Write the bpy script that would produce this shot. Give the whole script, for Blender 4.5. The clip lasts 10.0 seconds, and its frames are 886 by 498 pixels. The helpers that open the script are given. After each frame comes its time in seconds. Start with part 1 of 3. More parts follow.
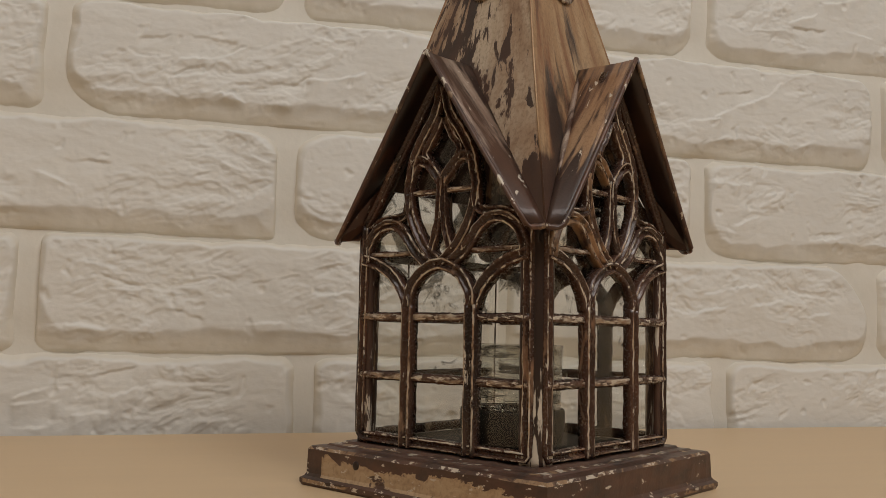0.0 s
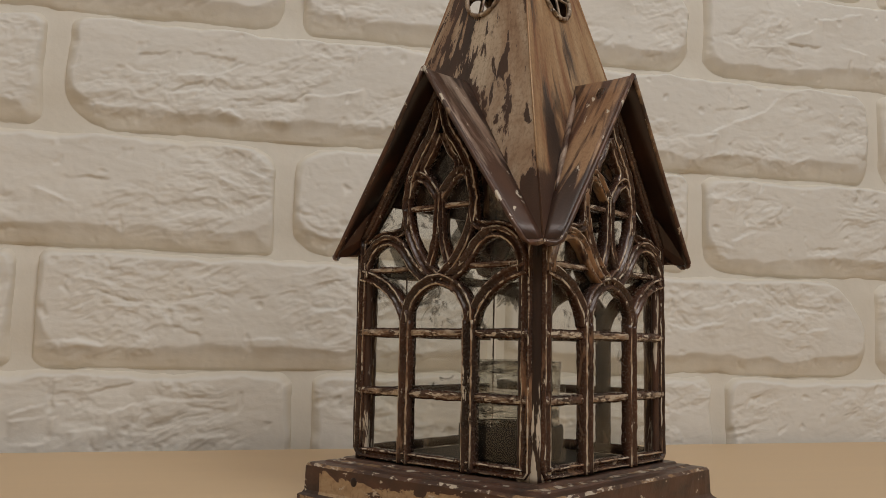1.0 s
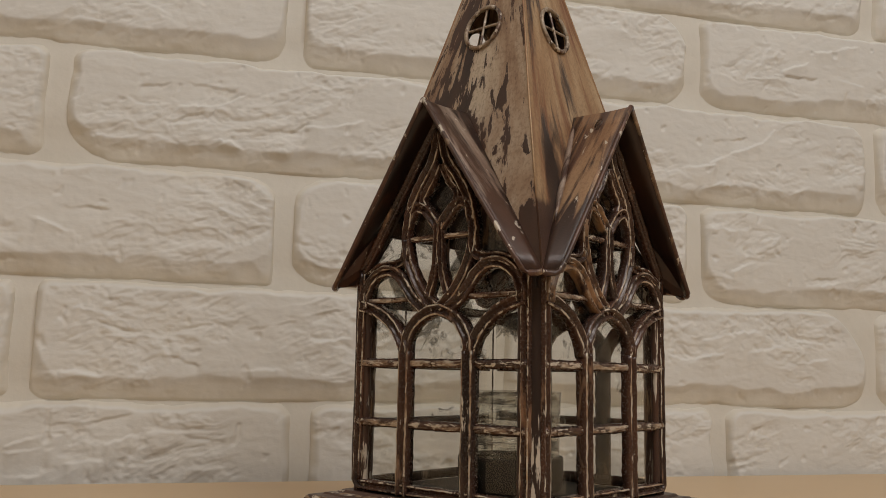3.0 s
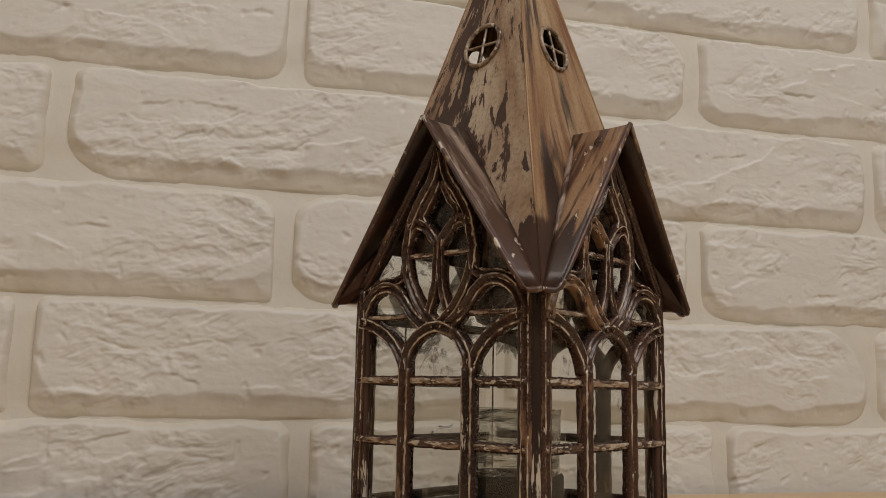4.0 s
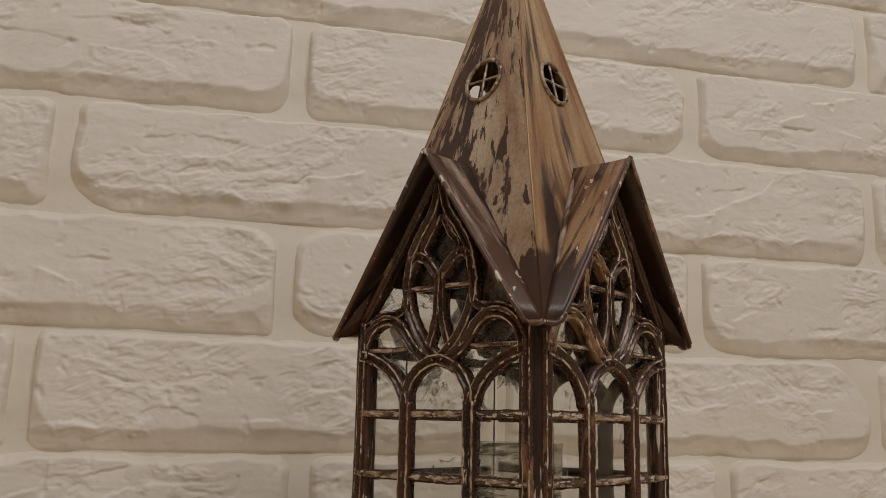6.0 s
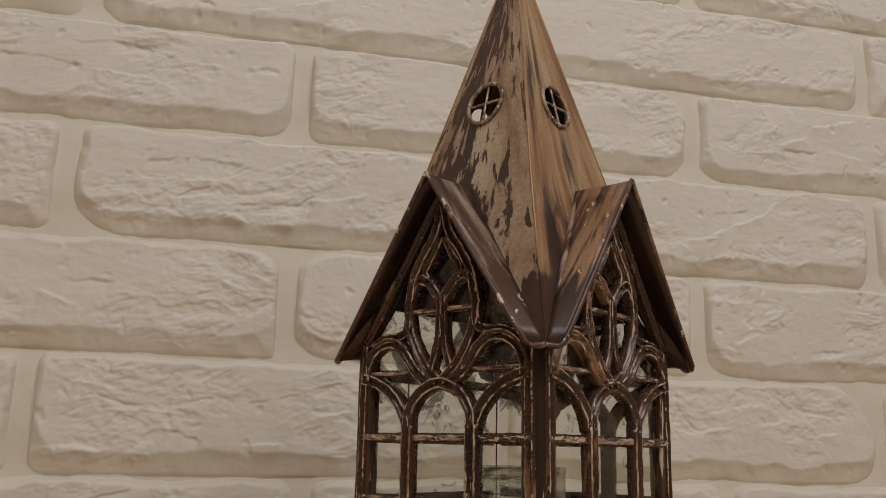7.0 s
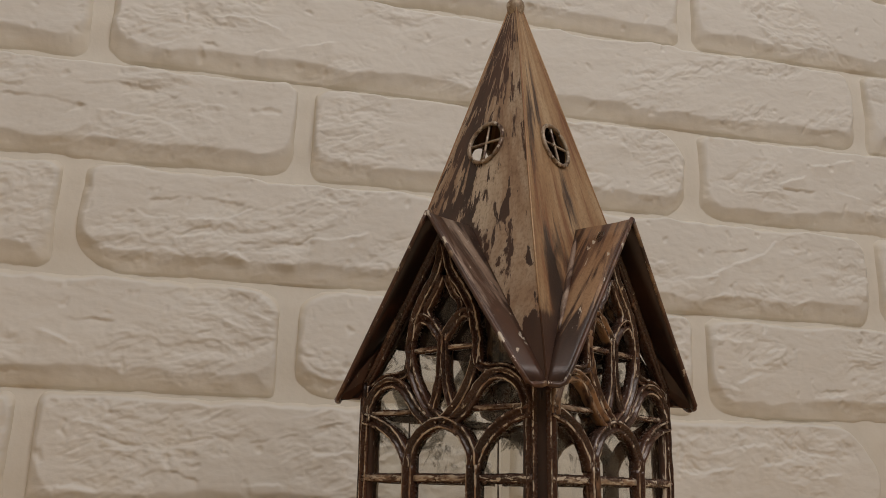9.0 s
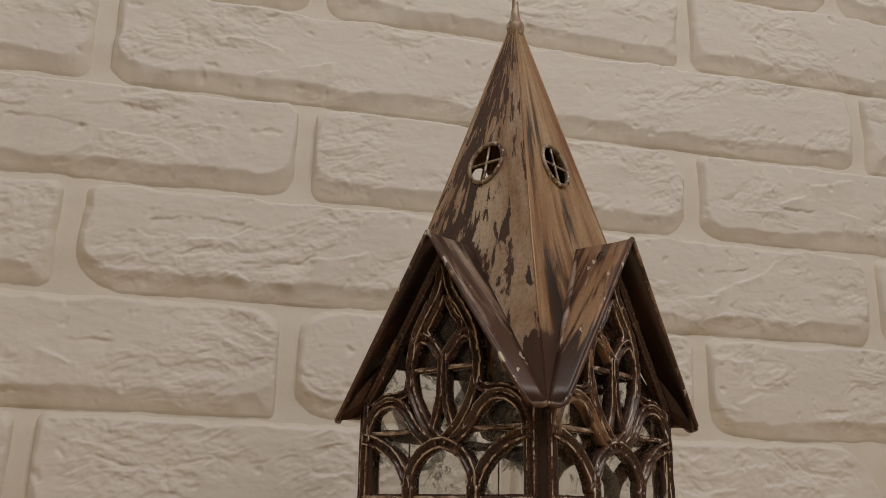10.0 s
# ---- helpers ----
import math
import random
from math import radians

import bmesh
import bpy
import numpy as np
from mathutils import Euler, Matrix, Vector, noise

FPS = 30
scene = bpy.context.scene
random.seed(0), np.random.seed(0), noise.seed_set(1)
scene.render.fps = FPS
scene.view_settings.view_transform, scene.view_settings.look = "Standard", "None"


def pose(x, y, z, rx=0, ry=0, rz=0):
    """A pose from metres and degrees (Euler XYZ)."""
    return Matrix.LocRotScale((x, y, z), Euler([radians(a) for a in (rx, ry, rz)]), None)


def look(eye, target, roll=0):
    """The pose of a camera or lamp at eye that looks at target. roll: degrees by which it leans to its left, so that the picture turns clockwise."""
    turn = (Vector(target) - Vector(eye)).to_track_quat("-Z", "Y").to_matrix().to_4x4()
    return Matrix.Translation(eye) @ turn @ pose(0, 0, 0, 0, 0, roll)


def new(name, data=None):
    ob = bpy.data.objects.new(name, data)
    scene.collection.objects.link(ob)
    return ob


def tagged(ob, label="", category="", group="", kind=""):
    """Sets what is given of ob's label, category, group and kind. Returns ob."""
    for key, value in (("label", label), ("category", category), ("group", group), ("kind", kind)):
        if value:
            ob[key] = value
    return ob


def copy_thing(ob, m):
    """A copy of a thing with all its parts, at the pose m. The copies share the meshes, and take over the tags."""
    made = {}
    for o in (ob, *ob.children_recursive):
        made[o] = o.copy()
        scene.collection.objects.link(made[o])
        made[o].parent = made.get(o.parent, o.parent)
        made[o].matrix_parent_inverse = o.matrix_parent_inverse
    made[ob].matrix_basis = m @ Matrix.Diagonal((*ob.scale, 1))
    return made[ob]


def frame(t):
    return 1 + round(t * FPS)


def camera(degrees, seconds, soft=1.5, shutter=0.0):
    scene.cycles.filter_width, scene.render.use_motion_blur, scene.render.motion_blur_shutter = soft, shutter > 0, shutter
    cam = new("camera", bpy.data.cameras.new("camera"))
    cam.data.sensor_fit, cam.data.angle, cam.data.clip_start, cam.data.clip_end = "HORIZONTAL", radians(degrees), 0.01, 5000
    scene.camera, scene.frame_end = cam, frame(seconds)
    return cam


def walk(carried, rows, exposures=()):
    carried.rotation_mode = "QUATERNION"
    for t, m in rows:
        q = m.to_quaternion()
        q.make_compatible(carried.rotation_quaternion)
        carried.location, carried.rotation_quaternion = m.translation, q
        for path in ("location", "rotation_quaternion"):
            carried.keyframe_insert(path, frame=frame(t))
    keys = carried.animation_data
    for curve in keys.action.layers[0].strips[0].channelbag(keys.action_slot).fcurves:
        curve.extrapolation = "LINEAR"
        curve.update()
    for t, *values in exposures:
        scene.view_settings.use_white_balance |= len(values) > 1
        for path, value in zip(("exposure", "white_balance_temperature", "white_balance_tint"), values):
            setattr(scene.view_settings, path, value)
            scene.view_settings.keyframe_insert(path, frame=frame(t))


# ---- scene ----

# ---------------------------------------------------------------- camera
cam = camera(53.36, 10.0, soft=0.75)
# seconds, eye x, y, z, pitch up, yaw to the left, roll
ROWS = [
    (0.0, -0.00025, 0.00109, 0.07663, 5.155, 7.876, 1.207),
    (0.5, -0.00022, 0.00096, 0.07664, 5.591, 7.824, 1.131),
    (1.0, -0.00019, 0.00083, 0.07664, 6.161, 7.769, 1.128),
    (1.5, -0.00016, 0.00072, 0.07664, 6.754, 7.737, 1.155),
    (2.0, -0.00013, 0.00061, 0.07664, 7.216, 7.745, 1.113),
    (2.5, -0.00010, 0.00052, 0.07663, 7.635, 7.752, 1.139),
    (4.0, -0.00004, 0.00026, 0.07660, 9.232, 7.774, 1.109),
    (4.5, -0.00001, 0.00017, 0.07659, 9.734, 7.772, 1.132),
    (5.0, 0.00001, 0.00007, 0.07657, 10.239, 7.781, 1.119),
    (5.5, 0.00004, -0.00004, 0.07655, 10.729, 7.820, 1.137),
    (7.0, 0.00011, -0.00039, 0.07646, 12.840, 8.061, 1.159),
    (7.5, 0.00013, -0.00051, 0.07643, 13.508, 8.073, 1.151),
    (8.0, 0.00015, -0.00062, 0.07639, 14.151, 8.110, 1.160),
    (8.5, 0.00017, -0.00074, 0.07635, 14.737, 8.153, 1.160),
    (9.0, 0.00017, -0.00086, 0.07632, 15.344, 8.174, 1.156),
    (9.5, 0.00016, -0.00097, 0.07629, 15.887, 8.183, 1.180),
    (10.0, 0.00015, -0.00109, 0.07625, 16.619, 8.210, 1.169),
]


def aim(x, y, z, pitch, yaw, roll):
    p, w = radians(pitch), radians(yaw)
    way = Vector((-math.sin(w) * math.cos(p), math.cos(w) * math.cos(p), math.sin(p)))
    return look((x, y, z), Vector((x, y, z)) + way, roll)


walk(cam, [(t, aim(*row)) for t, *row in ROWS], exposures=[(0.0, 0.0, 6500, 10), (2.5, -0.01, 6520, 10.5), (5.5, -0.07, 6600, 12), (10.0, -0.21, 6680, 13)])

# ---------------------------------------------------------------- light
WALL_TURN = math.degrees(0.3786)
WALL = pose(0, 0.7209, 0, 0, 0, WALL_TURN)      # x along the wall, y into it, z up; tabletop at z = 0
world = bpy.data.worlds.new("room_air")
world.use_nodes = True
world.node_tree.nodes["Background"].inputs["Color"].default_value = (1.0, 0.86, 0.7, 1)
world.node_tree.nodes["Background"].inputs["Strength"].default_value = 0.05
scene.world = world


def area_lamp(name, at, target, size, power, colour):
    data = bpy.data.lights.new(name, "AREA")
    data.shape, data.size, data.energy, data.color = "DISK", size, power, colour
    ob = new(name, data)
    ob.matrix_world = look(WALL @ Vector(at), WALL @ Vector(target))
    return ob


area_lamp("ceiling_light_source", (-0.45, -1.38, 1.45), (-0.1, -0.1, 0.0), 0.70, 6.3, (1.0, 0.99, 0.975))
area_lamp("ceiling_light_source", (0.40, -1.42, 1.45), (0.05, -0.2, 0.0), 0.70, 9.9, (1.0, 0.995, 0.98))

# ---------------------------------------------------------------- materials


class Nodes:
    def __init__(self, name):
        self.mat = bpy.data.materials.new(name)
        self.mat.use_nodes = True
        self.tree = self.mat.node_tree
        self.shader = self.tree.nodes["Principled BSDF"]
        self.coord = self.tree.nodes.new("ShaderNodeTexCoord").outputs["Object"]

    def add(self, kind, **sockets):
        node = self.tree.nodes.new(kind)
        for key, value in sockets.items():
            self.link(value, node.inputs[key.replace("_", " ")])
        return node

    def link(self, value, socket):
        if isinstance(value, bpy.types.NodeSocket):
            self.tree.links.new(value, socket)
        else:
            socket.default_value = value

    def scaled(self, scale, shift=True):
        m = self.add("ShaderNodeMapping", Vector=self.coord, Scale=scale)
        if shift:
            rnd = self.add("ShaderNodeObjectInfo").outputs["Random"]
            mul = self.add("ShaderNodeVectorMath", Vector=(37.0, 53.0, 71.0))
            mul.operation = "SCALE"
            self.link(rnd, mul.inputs["Scale"])
            add = self.add("ShaderNodeVectorMath")
            add.operation = "ADD"
            self.link(m.outputs[0], add.inputs[0])
            self.link(mul.outputs[0], add.inputs[1])
            return add.outputs[0]
        return m.outputs[0]

    def noise(self, scale, detail=4.0, rough=0.55, distort=0.0, shift=True):
        n = self.add("ShaderNodeTexNoise", Vector=self.scaled(scale, shift), Scale=1.0, Detail=detail, Roughness=rough, Distortion=distort)
        return n.outputs["Fac"]

    def ramp(self, fac, stops):
        r = self.add("ShaderNodeValToRGB", Fac=fac)
        el = r.color_ramp.elements
        while len(el) < len(stops):
            el.new(0.5)
        for e, (at, colour) in zip(el, stops):
            e.position = at
            e.color = (*colour, 1) if not isinstance(colour, float) else (colour, colour, colour, 1)
        return r.outputs["Color"]

    def mix(self, fac, a, b, blend="MIX"):
        m = self.tree.nodes.new("ShaderNodeMix")
        m.data_type, m.blend_type = "RGBA", blend
        self.link(fac, m.inputs["Factor"])
        for v, key in ((a, 6), (b, 7)):
            self.link((*v, 1) if isinstance(v, tuple) and len(v) == 3 else v, m.inputs[key])
        return m.outputs[2]

    def maths(self, op, a, b=0.0):
        m = self.tree.nodes.new("ShaderNodeMath")
        m.operation = op
        self.link(a, m.inputs[0])
        self.link(b, m.inputs[1])
        return m.outputs[0]

    def finish(self, colour, rough, metal=0.0, bump=None, strength=0.3, distance=0.001, spec=0.5):
        s = self.shader.inputs
        self.link((*colour, 1) if isinstance(colour, tuple) else colour, s["Base Color"])
        self.link(rough, s["Roughness"])
        self.link(metal, s["Metallic"])
        s["Specular IOR Level"].default_value = spec
        if bump is not None:
            b = self.add("ShaderNodeBump", Strength=strength, Distance=distance, Height=bump)
            self.link(b.outputs[0], s["Normal"])
        return self.mat


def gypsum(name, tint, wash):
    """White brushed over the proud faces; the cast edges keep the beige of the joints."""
    n = Nodes(name)
    big = n.noise((9, 9, 14), 3)
    fine = n.noise((420, 420, 420), 3)
    grit = n.noise((90, 90, 160), 4, 0.6)
    c = n.ramp(big, [(0.3, tuple(0.95 * t for t in tint)), (0.7, tint)])
    spots = n.ramp(n.noise((60, 60, 60), 2), [(0.70, 0.0), (0.80, 1.0)])
    c = n.mix(n.maths("MULTIPLY", spots, 0.30), c, (tint[0] * 0.78, tint[1] * 0.69, tint[2] * 0.56))
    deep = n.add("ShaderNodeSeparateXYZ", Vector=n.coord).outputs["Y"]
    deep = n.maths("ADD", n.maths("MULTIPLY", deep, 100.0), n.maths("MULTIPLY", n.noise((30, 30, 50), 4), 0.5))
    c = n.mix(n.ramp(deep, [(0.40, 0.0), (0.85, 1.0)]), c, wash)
    h = n.maths("ADD", n.maths("MULTIPLY", grit, 1.0), n.maths("MULTIPLY", fine, 0.25))
    return n.finish(c, 0.72, 0.0, h, 0.28, 0.0012, 0.3)


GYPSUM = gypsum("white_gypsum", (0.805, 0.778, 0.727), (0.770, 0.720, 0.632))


def mortar_material():
    n = Nodes("cream_mortar")
    c = n.ramp(n.noise((14, 14, 14), 4), [(0.3, (0.735, 0.690, 0.610)), (0.7, (0.785, 0.745, 0.670))])
    return n.finish(c, 0.8, 0.0, n.noise((120, 120, 120), 4), 0.35, 0.001, 0.25)


MORTAR = mortar_material()


def wood_material():
    n = Nodes("light_wood_laminate")
    grain = n.noise((5, 90, 90), 5, 0.6, 0.4, False)
    broad = n.noise((1.5, 14, 14), 3, 0.5, 0.6, False)
    c = n.ramp(grain, [(0.3, (0.67, 0.485, 0.295)), (0.7, (0.71, 0.525, 0.33))])
    c = n.mix(n.maths("MULTIPLY", broad, 0.3), c, (0.62, 0.44, 0.26))
    return n.finish(c, n.maths("ADD", n.maths("MULTIPLY", grain, 0.12), 0.34), 0.0, grain, 0.05, 0.0005, 0.4)


WOOD = wood_material()

DARK, BROWN, PALE = (0.046, 0.030, 0.025), (0.140, 0.066, 0.042), (0.62, 0.54, 0.44)


def across(n):
    """Where a point lies between the two hips of a spire side, from -1 to 1; it follows the lines from the tip."""
    return n.maths("DIVIDE", n.raw["X"], n.maths("MULTIPLY", n.raw["Y"], -1.0))


def patina(name, wear, streak, pale=0.0, copper=0.5, soft=0.03, rough=0.38, scale=1.0, shape=None, gold=None, grit=0.35, spread=0.38, stir=0.6, lie=None, low_chips=0.0, depth=1.0):
    """Dark brown paint on copper, worn off in upright streaks. wear: share that is bare; streak: how long the streaks are, and how they lie ("fan": from the tip of the spire, "slope": down a gable);
    shape(n): a socket that shifts the wear from place to place."""
    n = Nodes(name)
    plain = n.coord
    n.raw = n.add("ShaderNodeSeparateXYZ", Vector=plain).outputs
    if lie:
        fan = n.maths("MULTIPLY", across(n), 0.028) if lie == "fan" else n.raw["Y"]
        n.coord = n.add("ShaderNodeCombineXYZ", X=fan, Y=0.0, Z=n.raw["Z"]).outputs[0]
    f = 130 * scale
    long = n.noise((f, f, f / streak), 6, 0.62, stir)
    broad = n.noise((26 * scale, 26 * scale, 26 * scale / (0.5 + streak * 0.5)), 3, 0.5, 0.3)
    mask = n.maths("ADD", n.maths("MULTIPLY", long, 1 - spread), n.maths("MULTIPLY", broad, spread))
    if shape:
        mask = n.maths("ADD", mask, shape(n))
    edge = 0.66 - 0.33 * wear
    bare = n.ramp(mask, [(edge, 0.0), (edge + soft, 1.0)])
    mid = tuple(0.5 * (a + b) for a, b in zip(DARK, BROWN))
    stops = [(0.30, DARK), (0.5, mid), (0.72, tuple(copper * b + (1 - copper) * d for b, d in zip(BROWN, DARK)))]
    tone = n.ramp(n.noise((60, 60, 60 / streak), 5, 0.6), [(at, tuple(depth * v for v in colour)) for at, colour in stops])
    gold = gold or [(0.22, (0.20, 0.10, 0.055)), (0.45, (0.37, 0.235, 0.135)), (0.75, (0.49, 0.35, 0.22))]
    metal = n.ramp(n.noise((85, 85, 85 / streak), 6, 0.66, 0.4), gold)
    n.coord = plain
    speck = n.noise((900, 900, 900), 2)
    metal = n.mix(n.maths("MULTIPLY", n.ramp(n.noise((700, 700, 500), 3), [(0.50, 0.0), (0.62, 1.0)]), grit), metal, (0.16, 0.09, 0.05))
    c = n.mix(bare, tone, metal)
    if pale:
        cs = 240 * min(1.0, scale)
        flake = n.noise((cs, cs, cs / streak), 5, 0.62)
        if low_chips:
            flake = n.maths("ADD", flake, n.maths("MULTIPLY", n.maths("SUBTRACT", 0.070, n.raw["Z"]), low_chips))
        chips = n.ramp(flake, [(0.67 - 0.14 * pale, 0.0), (0.69 - 0.14 * pale, 1.0)])
        c = n.mix(chips, c, PALE)
    h = n.maths("ADD", n.maths("MULTIPLY", bare, -0.5), n.maths("MULTIPLY", speck, 0.35))
    r = n.maths("ADD", n.maths("MULTIPLY", bare, 0.12), n.maths("ADD", n.maths("MULTIPLY", speck, 0.2), rough - 0.1))
    return n.finish(c, r, n.maths("ADD", n.maths("MULTIPLY", bare, 0.14), 0.1), h, 0.4, 0.0006, 0.5)


def nose(n):
    """Paint kept on the blunt eave corners."""
    return n.maths("MULTIPLY", n.maths("MAXIMUM", n.maths("SUBTRACT", 0.153, n.raw["Z"]), 0.0), -14.0)


def eave(n):
    """Paint kept along the eaves of a gable."""
    return n.maths("MULTIPLY", n.maths("MAXIMUM", n.maths("SUBTRACT", 0.158, n.raw["Z"]), 0.0), -5.0)


def toward_hip(n):
    """A bare strip along the right hip of a spire side, painted over the middle, rubbed again at the left edge."""
    place = n.maths("ADD", n.maths("MULTIPLY", across(n), 0.5), 0.5)
    worn = n.ramp(place, [(0.0, 0.62), (0.08, 0.50), (0.34, 0.462), (0.56, 0.487), (0.70, 0.56), (1.0, 0.61)])
    return n.maths("ADD", n.maths("MULTIPLY", n.maths("SUBTRACT", worn, 0.5), 0.8), nose(n))


def low_streaks(n):
    """Darker streaks that run up the middle of a spire side from the valleys."""
    place = n.maths("ADD", n.maths("MULTIPLY", across(n), 0.5), 0.5)
    worn = n.ramp(place, [(0.0, 0.62), (0.15, 0.56), (0.28, 0.48), (0.60, 0.50), (0.75, 0.56), (1.0, 0.58)])
    low = n.maths("MULTIPLY", n.maths("MAXIMUM", n.maths("SUBTRACT", 0.232, n.raw["Z"]), 0.0), -0.9)
    return n.maths("ADD", n.maths("MULTIPLY", n.maths("SUBTRACT", worn, 0.5), 0.7), n.maths("ADD", low, nose(n)))


def low_edge(n):
    """Paint lost over the lower half of one side of the plinth, less and less along it; the foot lip keeps its paint."""
    line_z = n.maths("SUBTRACT", 0.0158, n.maths("MULTIPLY", n.raw["X"], 0.010))
    down = n.maths("MULTIPLY", n.maths("SUBTRACT", line_z, n.raw["Z"]), 34.0)
    front_side = n.maths("LESS_THAN", n.raw["Y"], -0.0690)
    inner = n.maths("MULTIPLY", n.maths("GREATER_THAN", n.raw["Z"], 0.0046), n.maths("GREATER_THAN", n.raw["X"], -0.0600))
    here = n.maths("MULTIPLY", front_side, inner)
    lost = n.maths("MULTIPLY", n.maths("MINIMUM", n.maths("MAXIMUM", down, -0.06), 0.19), here)
    return n.maths("SUBTRACT", lost, n.maths("MULTIPLY", n.maths("SUBTRACT", 1.0, here), 0.05))


RED = [(0.30, (0.19, 0.115, 0.085)), (0.5, (0.33, 0.235, 0.18)), (0.7, (0.47, 0.385, 0.31))]
GOLD = [(0.25, (0.24, 0.115, 0.06)), (0.5, (0.38, 0.22, 0.12)), (0.8, (0.50, 0.34, 0.20))]
FRAME = patina("dark_bronze_paint", 0.22, 3.0, 0.10, 1.2, 0.07, 0.26, 1.0, None, [(0.25, (0.18, 0.08, 0.045)), (0.5, (0.32, 0.175, 0.10)), (0.8, (0.46, 0.33, 0.22))], depth=0.72)
CREST = patina("worn_bronze_edge", 0.58, 1.6, 1.0, 1.1, 0.08, 0.26, 0.9, None, [(0.34, (0.26, 0.135, 0.08)), (0.48, (0.50, 0.36, 0.24)), (0.64, (0.68, 0.60, 0.50))], depth=0.9)
BAR = patina("worn_glazing_bar", 0.50, 0.3, 0.9, 1.1, 0.10, 0.26, 0.8, None, [(0.34, (0.26, 0.135, 0.08)), (0.48, (0.46, 0.33, 0.22)), (0.64, (0.62, 0.54, 0.44))], depth=0.9)
# worn gold, brightened in colour for the light that strikes some ribs
LIT_BRASS = patina("lit_brassy_paint", 0.52, 3.0, 0.30, 1.3, 0.08, 0.30, 0.9, None, GOLD, 0.2, depth=0.8)
POST = patina("bronze_post_paint", 0.26, 7.0, 0.75, 1.1, depth=0.72)
CHIPPED = patina("chipped_post_paint", 0.14, 9.0, 0.62, 1.0, 0.03, 0.32, 0.9, low_chips=3.4, depth=0.5)
SPIRE_DARK = patina("peeling_spire_paint", 0.46, 5.0, 0.0, 1.0, 0.02, 0.4, 1.8, toward_hip, [(0.30, (0.22, 0.12, 0.075)), (0.47, (0.41, 0.28, 0.185)), (0.68, (0.60, 0.49, 0.37))], 0.3, 0.22, 0.3, lie="fan", depth=0.8)
SPIRE_TAN = patina("bare_copper_sheet", 0.84, 10.0, 0.0, 1.7, 0.08, 0.36, 1.2, low_streaks, [(0.36, (0.24, 0.10, 0.052)), (0.49, (0.42, 0.26, 0.14)), (0.66, (0.55, 0.40, 0.25))], 0.25, 0.38, 0.3, lie="fan", depth=0.8)
GABLE = patina("brown_roof_paint", 0.56, 6.0, 0.20, 1.2, 0.09, 0.34, 1.5, eave, RED, 0.25, 0.25, 0.5, lie="slope", depth=0.68)
GABLE_GOLD = patina("golden_roof_sheet", 0.66, 7.0, 0.12, 1.5, 0.06, 0.36, 1.0, eave, GOLD, 0.25, 0.35, 0.4, lie="slope", depth=0.68)
EDGE = patina("rubbed_roof_edge", 0.36, 2.0, 0.35, 1.4, 0.10)
BASE = patina("peeling_base_paint", 0.24, 0.5, 0.22, 0.9, 0.012, 0.40, 0.55, low_edge, [(0.25, (0.34, 0.215, 0.125)), (0.5, (0.50, 0.355, 0.22)), (0.8, (0.58, 0.44, 0.30))], 0.25, depth=1.0)
RUBBED = patina("rubbed_base_edge", 0.44, 0.5, 0.75, 0.9, 0.05, 0.4, 0.8)
# roof paint darkened: shade of the undersides and interior put into its colour
UNDERSIDE = patina("shaded_roof_underside", 0.16, 4.0, 0.0, 1.2, 0.2, 0.36, 0.7, None, [(0.3, (0.10, 0.034, 0.018)), (0.6, (0.19, 0.07, 0.035)), (0.8, (0.30, 0.15, 0.08))], depth=0.34)
RIM = patina("tarnished_rim", 0.80, 1.0, 0.55, 1.3, 0.1, 0.34, 1.0, None, [(0.3, (0.26, 0.17, 0.11)), (0.5, (0.42, 0.33, 0.24)), (0.7, (0.55, 0.47, 0.37))])


